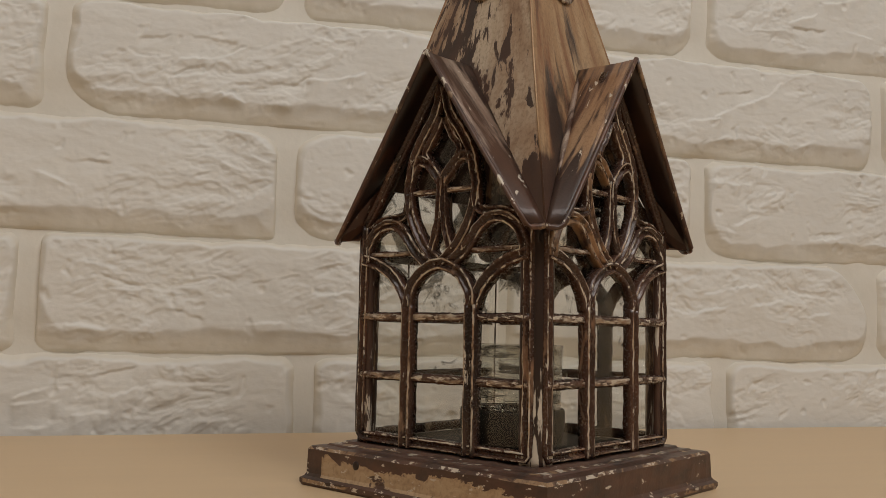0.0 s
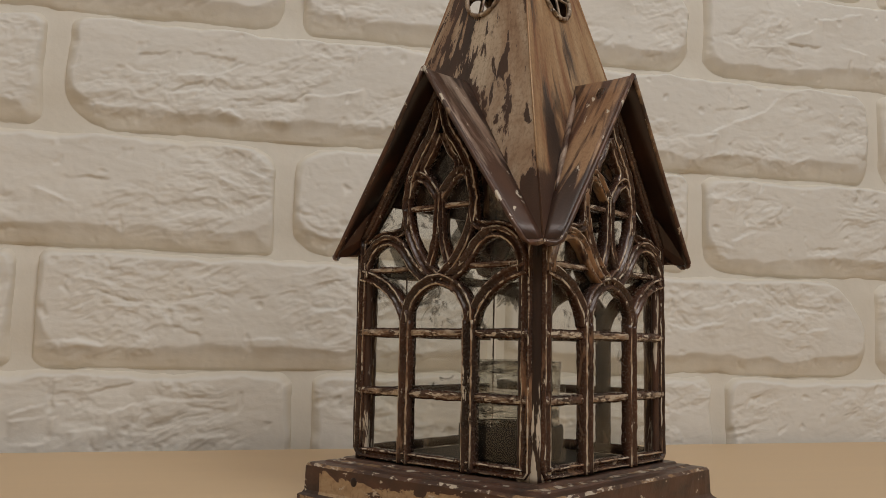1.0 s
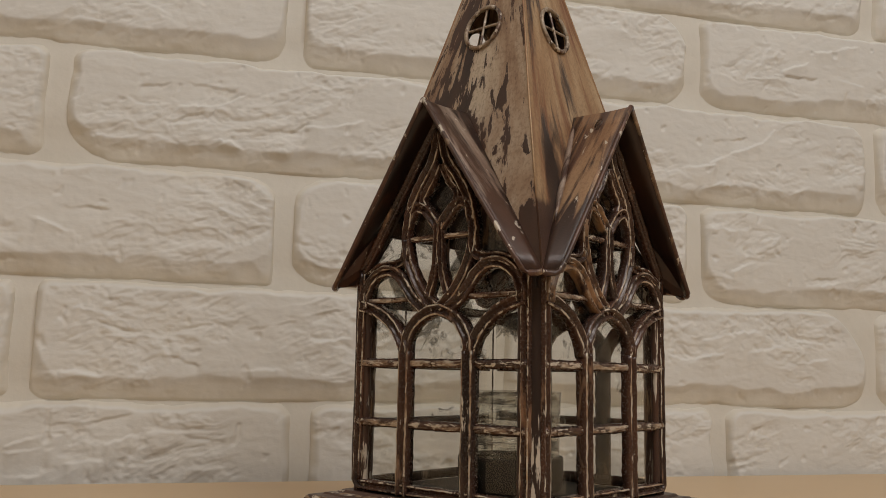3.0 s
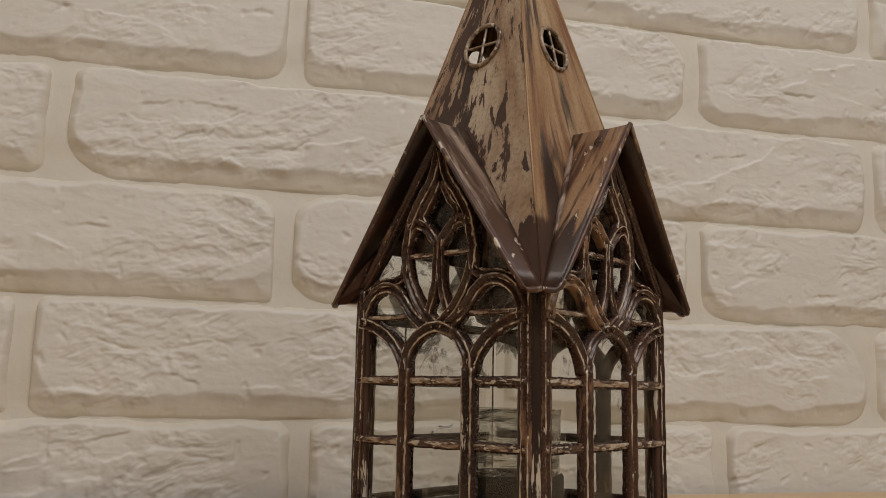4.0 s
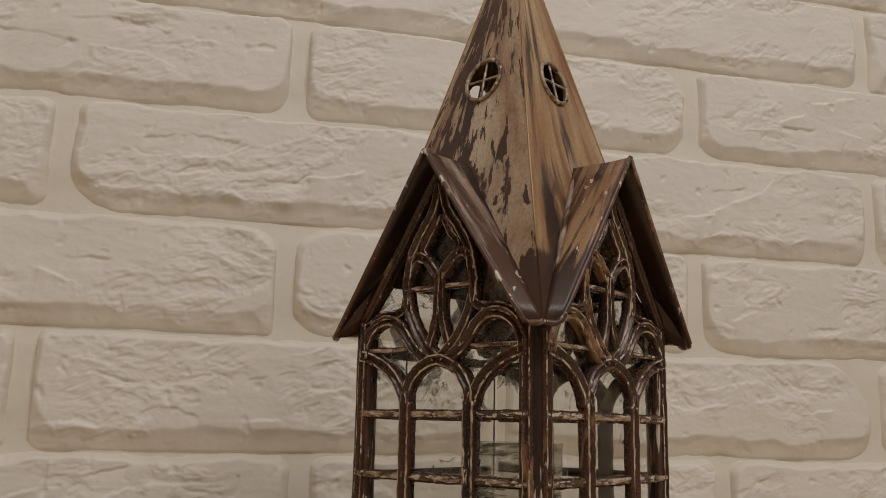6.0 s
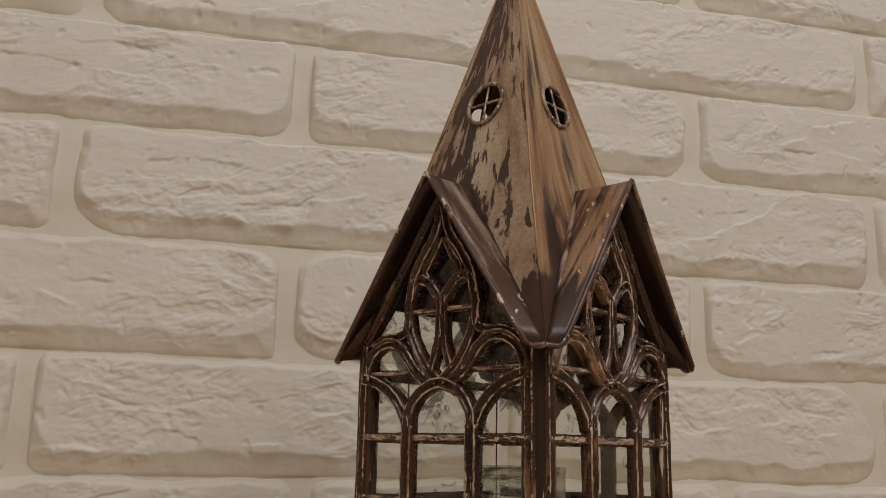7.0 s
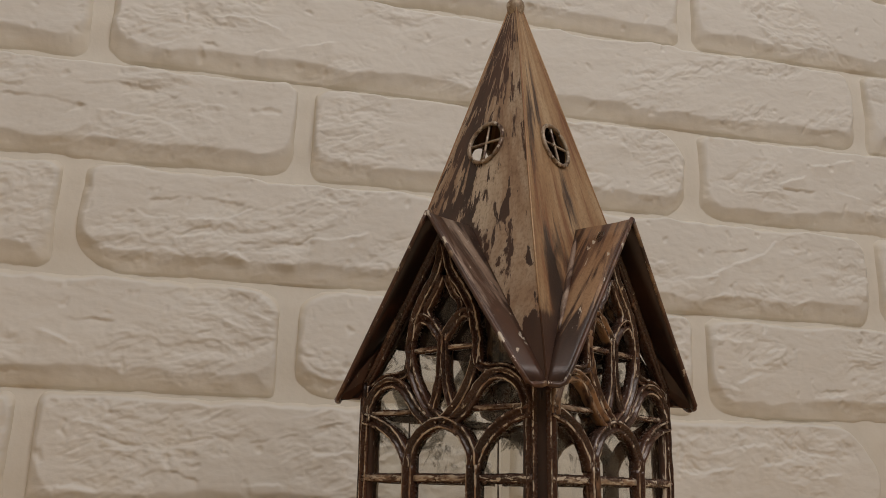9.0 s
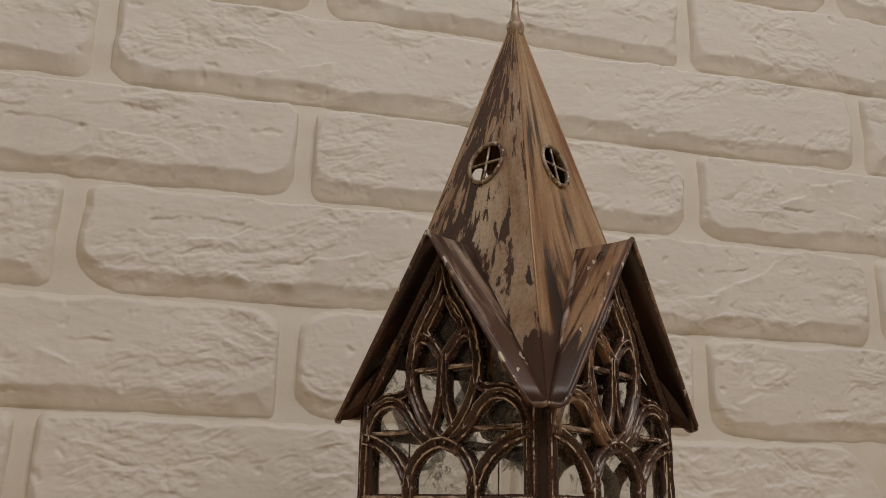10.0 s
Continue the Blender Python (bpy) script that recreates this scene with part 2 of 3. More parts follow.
def glass_material(name, tint, ripples, amount, low, dark_amount, dust_haze, patch_scale=(70, 70, 34), height_gain=0.0):
    n = Nodes(name)
    t = n.tree
    out = next(x for x in t.nodes if x.type == "OUTPUT_MATERIAL")
    # dark reflections and refraction waves are painted into the tint as noise patches
    cloud = n.noise(patch_scale, 6, 0.62, 0.8)
    if height_gain:
        up = n.maths("SUBTRACT", n.add("ShaderNodeSeparateXYZ", Vector=n.coord).outputs["Z"], 0.092)
        cloud = n.maths("ADD", cloud, n.maths("MINIMUM", n.maths("MULTIPLY", up, height_gain), 0.055))
    reflection = n.ramp(cloud, [(0.55, 0.0), (0.63, min(1.0, dark_amount * 1.5))])
    film = n.ramp(n.noise((18, 18, 30), 4), [(0.3, 0.0), (0.8, dark_amount * 0.2)])
    reflection = n.mix(1.0, reflection, film, "ADD")
    clear = n.add("ShaderNodeBsdfTransparent", Color=n.mix(reflection, tint[:3], (0.13, 0.12, 0.10)))
    ripple = n.add("ShaderNodeBump", Strength=amount, Distance=0.002, Height=n.noise(ripples, 3))
    gloss = n.add("ShaderNodeBsdfGlossy", Color=(1, 1, 1, 1), Roughness=0.03, Normal=ripple.outputs[0])
    facing = n.add("ShaderNodeLayerWeight", Blend=0.5).outputs["Facing"]
    rise = n.maths("ADD", n.maths("MULTIPLY", n.maths("POWER", facing, 4.0), 0.8), low)
    mix = t.nodes.new("ShaderNodeMixShader")
    t.links.new(rise, mix.inputs[0])
    t.links.new(clear.outputs[0], mix.inputs[1])
    t.links.new(gloss.outputs[0], mix.inputs[2])
    # pale film: dust on the glass, plus haze that lifts the dark interior
    dust_veil = n.add("ShaderNodeBsdfTranslucent", Color=(0.80, 0.78, 0.72, 1))
    film = t.nodes.new("ShaderNodeMixShader")
    t.links.new(n.ramp(n.noise((35, 35, 35), 5), [(0.3, dust_haze * 0.6), (0.75, dust_haze * 1.5)]), film.inputs[0])
    t.links.new(mix.outputs[0], film.inputs[1])
    t.links.new(dust_veil.outputs[0], film.inputs[2])
    t.links.new(film.outputs[0], out.inputs["Surface"])
    t.nodes.remove(n.shader)
    return n.mat


# window panes: painted reflections gather towards the arch tops
GLASS = glass_material("thin_window_glass", (0.985, 0.985, 0.96, 1), (25, 25, 60), 0.3, 0.055, 0.55, 0.045, (60, 60, 70), 4.0)
# cup: flat painted streaks stand for refraction in the ripples
RIPPLED = glass_material("rippled_cup_glass", (0.97, 0.97, 0.95, 1), (50, 50, 330), 1.0, 0.09, 0.45, 0.02, (26, 26, 240))


def plain_material(name, colour, rough=0.8):
    n = Nodes(name)
    v = n.noise((3, 3, 3), 4)
    c = n.mix(v, tuple(0.92 * x for x in colour), colour)
    return n.finish(c, rough, 0.0, n.noise((150, 150, 150), 3), 0.1, 0.0006, 0.3)


BLACK_IRON = plain_material("black_iron", (0.009, 0.009, 0.008), 0.6)
PLASTER = plain_material("cream_plaster", (0.72, 0.62, 0.48))
CEILING = plain_material("white_ceiling_paint", (0.78, 0.75, 0.70))
FLOOR = plain_material("light_wood_floor", (0.46, 0.31, 0.18), 0.5)

# ---------------------------------------------------------------- building helpers


def mesh_of(name, bm, *materials):
    me = bpy.data.meshes.new(name)
    bmesh.ops.recalc_face_normals(bm, faces=bm.faces)
    bm.to_mesh(me)
    bm.free()
    for m in materials:
        me.materials.append(m)
    return me


def part(name, bm, material, parent, label=""):
    mats = material if isinstance(material, (list, tuple)) else (material,)
    ob = new(name, mesh_of(name, bm, *mats))
    ob.parent = parent
    return tagged(ob, label) if label else ob


def box(bm, x0, x1, y0, y1, z0, z1, bevel=0.0, index=0):
    made = bmesh.ops.create_cube(bm, size=1)
    bmesh.ops.transform(bm, matrix=Matrix.Translation(((x0 + x1) / 2, (y0 + y1) / 2, (z0 + z1) / 2)) @ Matrix.Diagonal((x1 - x0, y1 - y0, z1 - z0, 1)), verts=made["verts"])
    faces = {f for v in made["verts"] for f in v.link_faces}
    for f in faces:
        f.material_index = index
    if bevel:
        edges = {e for v in made["verts"] for e in v.link_edges}
        bmesh.ops.bevel(bm, geom=list(edges), offset=bevel, segments=2, profile=0.6, affect="EDGES")


def lathe(bm, profile, segments=24, centre=(0, 0)):
    rings = [[bm.verts.new((centre[0] + r * math.cos(2 * math.pi * i / segments), centre[1] + r * math.sin(2 * math.pi * i / segments), z)) for i in range(segments)] for r, z in profile]
    for a, b in zip(rings, rings[1:]):
        for i in range(segments):
            bm.faces.new((a[i], a[(i + 1) % segments], b[(i + 1) % segments], b[i]))
    for ring in (rings[0], rings[-1]):
        bm.faces.new(ring)


def tube(bm, pts, radius, sides=8, index=0):
    rings = []
    pts = [Vector(p) for p in pts]
    for i, p in enumerate(pts):
        way = (pts[min(i + 1, len(pts) - 1)] - pts[max(i - 1, 0)]).normalized()
        a = way.orthogonal().normalized()
        b = way.cross(a)
        r = radius[i] if isinstance(radius, (list, tuple)) else radius
        rings.append([bm.verts.new(p + r * (math.cos(2 * math.pi * k / sides) * a + math.sin(2 * math.pi * k / sides) * b)) for k in range(sides)])
    for a, b in zip(rings, rings[1:]):
        for k in range(sides):
            f = bm.faces.new((a[k], a[(k + 1) % sides], b[(k + 1) % sides], b[k]))
            f.material_index, f.smooth = index, True
    for ring in (rings[0], rings[-1]):
        bm.faces.new(ring).material_index = index


# moulding: across (in widths), out (in heights); crest faces carry the worn edge
PROFILE = [(-0.5, -0.6), (-0.5, 0.55), (-0.42, 0.9), (-0.30, 1.0), (-0.17, 0.85), (-0.10, 0.40), (0.10, 0.40), (0.17, 0.85), (0.30, 1.0), (0.42, 0.9), (0.5, 0.55), (0.5, -0.6)]
CRESTS = {2, 8}
PLAIN = [(-0.5, -0.6), (-0.5, 0.5), (-0.3, 0.9), (0.0, 1.0), (0.3, 0.9), (0.5, 0.5), (0.5, -0.6)]


def moulding(bm, pts, width, height, y=0.0, profile=PROFILE, crests=CRESTS, rough=0.00045):
    """A moulded bar along points (u, z) of a face that looks to -y."""
    pts = [Vector(p) for p in pts]
    rings = []
    for i, p in enumerate(pts):
        way = (pts[min(i + 1, len(pts) - 1)] - pts[max(i - 1, 0)]).normalized()
        side = Vector((way.y, -way.x))
        ring = []
        for a, o in profile:
            q = p + side * a * width
            j = noise.noise_vector(Vector((q.x * 400, o * 3, q.y * 400))) * rough
            ring.append(bm.verts.new((q.x + j.x, y - o * height + j.y, q.y + j.z)))
        rings.append(ring)
    for a, b in zip(rings, rings[1:]):
        for k in range(len(profile)):
            f = bm.faces.new((a[k], a[(k + 1) % len(profile)], b[(k + 1) % len(profile)], b[k]))
            f.smooth = True
            f.material_index = 1 if k in crests else 0
    for ring in (rings[0], rings[-1]):
        bm.faces.new(ring)


def line(a, b, n=8):
    return [(a[0] + (b[0] - a[0]) * i / n, a[1] + (b[1] - a[1]) * i / n) for i in range(n + 1)]


def bend(*pts, n=7):
    """A smooth curve through the points (Catmull-Rom)."""
    p = [Vector(q) for q in pts]
    p = [2 * p[0] - p[1], *p, 2 * p[-1] - p[-2]]
    out = []
    for a, b, c, d in zip(p, p[1:], p[2:], p[3:]):
        for i in range(n):
            t = i / n
            out.append(tuple(0.5 * (2 * b + (c - a) * t + (2 * a - 5 * b + 4 * c - d) * t * t + (3 * b - a - 3 * c + d) * t ** 3)))
    return out + [tuple(p[-2])]


# ---------------------------------------------------------------- noise on arrays
_rng = np.random.RandomState(7)
_PERM = np.concatenate([_rng.permutation(256)] * 3)
_ANG = _rng.rand(256) * 2 * np.pi


def perlin(x, y):
    xi, yi = np.floor(x).astype(int), np.floor(y).astype(int)
    xf, yf = x - xi, y - yi

    def corner(dx, dy):
        a = _ANG[_PERM[(_PERM[(xi + dx) % 256] + yi + dy) % 256]]
        return np.cos(a) * (xf - dx) + np.sin(a) * (yf - dy)
    u, v = xf ** 3 * (xf * (6 * xf - 15) + 10), yf ** 3 * (yf * (6 * yf - 15) + 10)
    top = corner(0, 0) * (1 - u) + corner(1, 0) * u
    low = corner(0, 1) * (1 - u) + corner(1, 1) * u
    return (top * (1 - v) + low * v) * 1.5


def fbm(x, y, octaves=4, gain=0.5):
    total, amp = 0, 1.0
    for o in range(octaves):
        total = total + amp * perlin(x * 2 ** o + 17.3 * o, y * 2 ** o + 9.1 * o)
        amp *= gain
    return total


def smooth(x):
    x = np.clip(x, 0, 1)
    return x * x * (3 - 2 * x)


def grid_mesh(name, pts, nu, nv, material):
    me = bpy.data.meshes.new(name)
    i = np.arange(nu * nv).reshape(nv, nu)
    quads = np.stack([i[:-1, :-1], i[:-1, 1:], i[1:, 1:], i[1:, :-1]], -1).reshape(-1, 4)
    me.vertices.add(nu * nv)
    me.vertices.foreach_set("co", pts.reshape(-1).astype(np.float32))
    me.loops.add(quads.size)
    me.loops.foreach_set("vertex_index", quads.reshape(-1).astype(np.int32))
    me.polygons.add(len(quads))
    me.polygons.foreach_set("loop_start", np.arange(0, quads.size, 4, dtype=np.int32))
    me.update(calc_edges=True)
    me.shade_smooth()
    me.materials.append(material)
    return me


# ---------------------------------------------------------------- the room
ROOM_W, ROOM_D, FLOOR_Z, CEIL_Z = 1.5, 2.6, -0.75, 1.75


def structure(name, bm, material, label, category):
    ob = new(name, mesh_of(name, bm, material))
    ob.matrix_world = WALL
    return tagged(ob, label, category, kind="structure")


bm = bmesh.new()
box(bm, -ROOM_W - 0.1, ROOM_W + 0.1, 0.0142, 0.13, FLOOR_Z, CEIL_Z)
back = structure("wall_north", bm, MORTAR, "wall clad in white gypsum bricks with cream joints", "wall")
for nm, ext in (("wall_south", (-ROOM_W - 0.1, ROOM_W + 0.1, -ROOM_D - 0.1, -ROOM_D)), ("wall_west", (-ROOM_W - 0.1, -ROOM_W, -ROOM_D, 0.012)), ("wall_east", (ROOM_W, ROOM_W + 0.1, -ROOM_D, 0.012))):
    bm = bmesh.new()
    box(bm, *ext, FLOOR_Z, CEIL_Z)
    structure(nm, bm, PLASTER, "plain cream plastered room wall", "wall")
bm = bmesh.new()
box(bm, -ROOM_W - 0.1, ROOM_W + 0.1, -ROOM_D - 0.1, 0.13, FLOOR_Z - 0.1, FLOOR_Z)
structure("floor", bm, FLOOR, "plain light wood floor under the table", "floor")
bm = bmesh.new()
box(bm, -ROOM_W - 0.1, ROOM_W + 0.1, -ROOM_D - 0.1, 0.13, CEIL_Z, CEIL_Z + 0.1)
structure("ceiling", bm, CEILING, "plain white painted ceiling of the room", "ceiling")

# ---------------------------------------------------------------- table


def table():
    top = new("table")
    top.matrix_world = WALL @ pose(0, -0.0125, FLOOR_Z, 0, 0, 1.6)
    h = -FLOOR_Z
    bm = bmesh.new()
    box(bm, -0.95, 0.42, -0.80, -0.001, h - 0.03, h, 0.003)
    part("tabletop", bm, WOOD, top)
    for x in (-0.9, 0.37):
        for y in (-0.75, -0.06):
            bm = bmesh.new()
            box(bm, x - 0.025, x + 0.025, y - 0.025, y + 0.025, 0, h - 0.03, 0.002)
            part("leg", bm, WOOD, top)
    return tagged(top, "light wood table with a smooth top against the brick wall", "table")


table()

# ---------------------------------------------------------------- lantern
LH = 0.0548                       # half width of the glazed body
OE, OA = 0.0082, 0.0137           # overhang of the roof at its corners and at the gable points
GU, GY, GZ = LH + 0.0018, LH + 0.0128, 0.1193   # lower end of a gable edge: aside, out, height
Z0, Z1, Z2, ZE, ZA, ZT = 0.021, 0.0817, 0.0539, 0.1193, 0.2022, 0.3415
lantern = new("lantern")
lantern.matrix_world = pose(-0.0251, 0.4435, 0, 0, 0, -33.875)
tagged(lantern, "church-shaped metal candle lantern with peeling bronze paint standing on the table", "lantern")


def spire_half(z):
    return 0.0035 + (0.335 - z) * 0.2515


def quarter(ob):
    """Three more of a part, turned about the lantern's axis."""
    return [copy_thing(ob, pose(0, 0, 0, 0, 0, a)) for a in (90, 180, 270)]


def base():
    bm = bmesh.new()
    prof = [(0.0722, 0.0), (0.0732, 0.0015), (0.0732, 0.0034), (0.0716, 0.0046), (0.0708, 0.0060), (0.0705, 0.0172), (0.0694, 0.0186), (0.0640, 0.0190), (0.0632, 0.0198), (0.0590, 0.0200), (0.0582, 0.0212), (0.02, 0.0212)]
    rings = []
    n = 24
    for r, z in prof:
        ring = []
        for side in range(4):
            for i in range(n):
                u = -r + 2 * r * i / n
                x, y = ((u, -r), (r, u), (-u, r), (-r, -u))[side]
                j = noise.noise_vector(Vector((x * 130, y * 130, z * 200))) * 0.0004
                ring.append(bm.verts.new((x + j.x, y + j.y, max(0, z + (j.z if z else 0)))))
        rings.append(ring)
    for k, (a, b) in enumerate(zip(rings, rings[1:])):
        for i in range(len(a)):
            bm.faces.new((a[i], a[(i + 1) % len(a)], b[(i + 1) % len(a)], b[i])).material_index = 1 if k in (1, 5, 8) else 0
    bm.faces.new(rings[0])
    bm.faces.new(rings[-1])
    return part("base", bm, (BASE, RUBBED), lantern, "square plinth with brown paint peeling off tan metal")


base()
# black sheet added over the plinth to darken the floor inside the lantern
bm = bmesh.new()
box(bm, -0.0535, 0.0535, -0.0535, 0.0535, 0.0211, 0.0217, 0.0002)
part("floor_plate", bm, BLACK_IRON, lantern, "black sheet added to darken the lantern floor under the candle cup")
bm = bmesh.new()
made = bmesh.ops.create_uvsphere(bm, u_segments=14, v_segments=8, radius=1)
bmesh.ops.transform(bm, matrix=Matrix.Translation((-0.0362, -0.0706, 0.0129)) @ Matrix.Diagonal((0.0021, 0.0008, 0.0021, 1)), verts=made["verts"])
part("rivet", bm, UNDERSIDE, lantern, "small dark rivet")


def window_panel(open_side=False, lit_ribs=False):
    """One glazed side, built looking to -y, with tracery, bars and glass; without its right stile where two sheets of glass meet."""
    y = -LH
    w, h = 0.0061, 0.0030
    # border: bottom rail, sides and the two slopes under the roof
    bm = bmesh.new()
    zr = Z0 + 0.0035
    moulding(bm, line((-0.0496, 0.1270), (-0.0496, zr + 0.001), 24) + line((-0.0490, zr), (0.0490, zr), 30) + ([] if open_side else line((0.0496, zr + 0.001), (0.0496, 0.1270), 24)), 0.0050, 0.0026, y + 0.0006)
    panel = part("window_panel", bm, (FRAME, CREST), lantern, "gothic tracery of dark bronze with worn golden edges")

    fall = (ZA - GZ) / GU
    # added sheets up to the roof line, their dark colour standing for shade
    for s in (-1, 1):
        bm = bmesh.new()
        a, b = (s * 0.0545, ZA - fall * 0.0545 + 0.0004), (0.0, ZA - 0.0004)
        lo, hi = 0.0095, 0.0006
        sheet = [[bm.verts.new((u, y + d, z - k)) for u, z in (a, b) for k in (lo, hi)] for d in (0.0008, 0.0022)]
        for q in sheet:
            bm.faces.new((q[0], q[1], q[3], q[2]))
        for i, j in ((0, 1), (1, 3), (3, 2), (2, 0)):
            bm.faces.new((sheet[0][i], sheet[0][j], sheet[1][j], sheet[1][i]))
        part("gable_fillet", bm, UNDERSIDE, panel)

    def rib(name, pts, width, back, edge=CREST):
        bm = bmesh.new()
        moulding(bm, pts, width, h, y + back)
        # ribs left of centre that catch the light get it as gold paint
        rubbed = lit_ribs and name in ("almond_rib", "lunette") and pts[len(pts) // 2][0] < 0
        part(name, bm, (LIT_BRASS if rubbed else FRAME, edge), panel)
    for s in (-1, 1):
        rib("gable_border", line((s * 0.0495, 0.1262), (s * 0.0008, 0.1965), 18), 0.0050, 0.0009, FRAME)
    rib("arch", bend((-0.0192, 0.086), (-0.0180, 0.0935), (-0.0120, 0.1015), (0.0, 0.1060), (0.0120, 0.1015), (0.0180, 0.0935), (0.0192, 0.086)), w, 0.0)
    for s in (-1, 1):
        rib("half_arch", bend((s * 0.0200, 0.086), (s * 0.0225, 0.0925), (s * 0.0290, 0.1005), (s * 0.0390, 0.1065), (s * 0.0500, 0.1095)), w, 0.0004)
        rib("lunette", bend((s * 0.0480, 0.1080), (s * 0.0472, 0.1150), (s * 0.0420, 0.1225), (s * 0.0330, 0.1258), (s * 0.0240, 0.1225), (s * 0.0150, 0.1120), (s * 0.0075, 0.1065)), 0.0059, 0.0002)
        rib("almond_rib", bend((s * 0.0010, 0.1070), (s * 0.0090, 0.1135), (s * 0.0170, 0.1255), (s * 0.0205, 0.1385), (s * 0.0195, 0.1480), (s * 0.0150, 0.1545), (s * 0.0090, 0.1530), (s * 0.0035, 0.1475), (s * 0.0008, 0.1440)), 0.0055, 0.0006)
        rib("lancet_rib", bend((s * 0.0008, 0.1460), (s * 0.0014, 0.1350), (s * 0.0022, 0.1240), (s * 0.0060, 0.1120)), 0.0041, 0.0008)
        rib("pointed_arch", bend((s * 0.0200, 0.1450), (s * 0.0175, 0.1560), (s * 0.0110, 0.1670), (s * 0.0045, 0.1760), (s * 0.0006, 0.1900)), 0.0054, 0.0003)
        rib("ogee_rib", bend((s * 0.0090, 0.1540), (s * 0.0105, 0.1590), (s * 0.0060, 0.1650), (s * 0.0010, 0.1740)), 0.0041, 0.0009)
        rib("spandrel_rib", bend((s * 0.0205, 0.1400), (s * 0.0215, 0.1310), (s * 0.0270, 0.1285), (s * 0.0370, 0.1275), (s * 0.0460, 0.1235)), 0.0050, 0.0007)
    for s in (-1, 1):
        bm = bmesh.new()
        moulding(bm, line((s * 0.0192, Z0 + 0.001), (s * 0.0192, 0.0875), 26), 0.0071, 0.0031, y)
        part("mullion", bm, (FRAME, CREST), panel)
    for z in (Z2, Z1):
        for a, b in ((-0.0505, -0.0225), (-0.0160, 0.0160), (0.0225, 0.0505)):
            bm = bmesh.new()
            moulding(bm, line((a, z), (b, z), 16), 0.0043, 0.0022, y + 0.0004, PLAIN, {2, 3})
            part("glazing_bar", bm, (FRAME, BAR), panel)
    for a, b, z in ((-0.0470, -0.0170, 0.1115), (0.0170, 0.0470, 0.1115), (-0.0185, -0.0020, 0.1396), (0.0020, 0.0185, 0.1396)):
        bm = bmesh.new()
        moulding(bm, line((a, z), (b, z), 8), 0.0030, 0.0018, y + 0.0006, PLAIN, {2, 3})
        part("glazing_bar", bm, (FRAME, BAR), panel)
    bm = bmesh.new()
    slope = (ZA - GZ) / GU
    hw = LH - 0.004
    v = [bm.verts.new((u, y + 0.0026, z)) for u, z in ((-hw, Z0 + 0.001), (hw, Z0 + 0.001), (hw, ZA - slope * hw - 0.004), (0, ZA - 0.005), (-hw, ZA - slope * hw - 0.004))]
    bm.faces.new(v)
    part("glass_pane", bm, GLASS, panel, "clear old window glass")
    return panel


def door_panel():
    """The plain glazed door at the back: a slim frame, straight bars and one sheet of glass."""
    y = -LH
    bm = bmesh.new()
    fall = (ZA - GZ) / GU
    moulding(bm, line((-0.0505, Z0 + 0.0035), (0.0505, Z0 + 0.0035), 16) + line((0.0515, Z0 + 0.005), (0.0515, 0.1230), 12) + line((0.0500, 0.1255), (0.0010, 0.1955), 12) + line((-0.0010, 0.1955), (-0.0500, 0.1255), 12), 0.0045, 0.0022, y + 0.0006)
    door = part("door_panel", bm, (FRAME, CREST), lantern, "plain glazed back door with straight bars")
    for z, half in ((Z2 - 0.0015, 0.050), (Z1, 0.050), (0.1120, 0.050)):
        bm = bmesh.new()
        moulding(bm, line((-half, z), (half, z), 20), 0.0046, 0.0020, y + 0.0006, PLAIN, {2})
        part("glazing_bar", bm, (FRAME, BAR), door)
    bm = bmesh.new()
    tube(bm, [(0.0215, y + 0.002, z) for z in np.linspace(Z0 + 0.004, 0.127, 12)], 0.0005, 6)
    part("lead_line", bm, FRAME, door)
    hw = LH - 0.004
    bm = bmesh.new()
    bm.faces.new([bm.verts.new((u, y + 0.0026, z)) for u, z in ((-hw, Z0 + 0.001), (hw, Z0 + 0.001), (hw, ZA - fall * hw - 0.004), (0, ZA - 0.005), (-hw, ZA - fall * hw - 0.004))])
    part("glass_pane", bm, GLASS, door)
    return door


window_panel()
window_panel(lit_ribs=True).matrix_basis = pose(0, 0, 0, 0, 0, 90)
window_panel(True).matrix_basis = pose(0, 0, 0, 0, 0, 180)
door_panel().matrix_basis = pose(0, 0, 0, 0, 0, 270)


def tympanum(low):
    """Sheet added across the top of a rear gable so the upper interior stays dark."""
    bm = bmesh.new()
    fall = (ZA - GZ) / GU
    wide = (ZA - low) / fall - 0.001
    rows = [[bm.verts.new((u, -LH + d, z)) for u, z in ((-wide, low), (wide, low), (0, ZA - 0.001))] for d in (0.0032, 0.0044)]
    for r in rows:
        bm.faces.new(r)
    for i in range(3):
        bm.faces.new((rows[0][i], rows[0][(i + 1) % 3], rows[1][(i + 1) % 3], rows[1][i]))
    return part("tympanum", bm, UNDERSIDE, lantern, "dark sheet added across the rear gable to darken the interior")


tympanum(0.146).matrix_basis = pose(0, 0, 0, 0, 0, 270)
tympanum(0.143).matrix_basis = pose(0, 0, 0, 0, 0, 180)


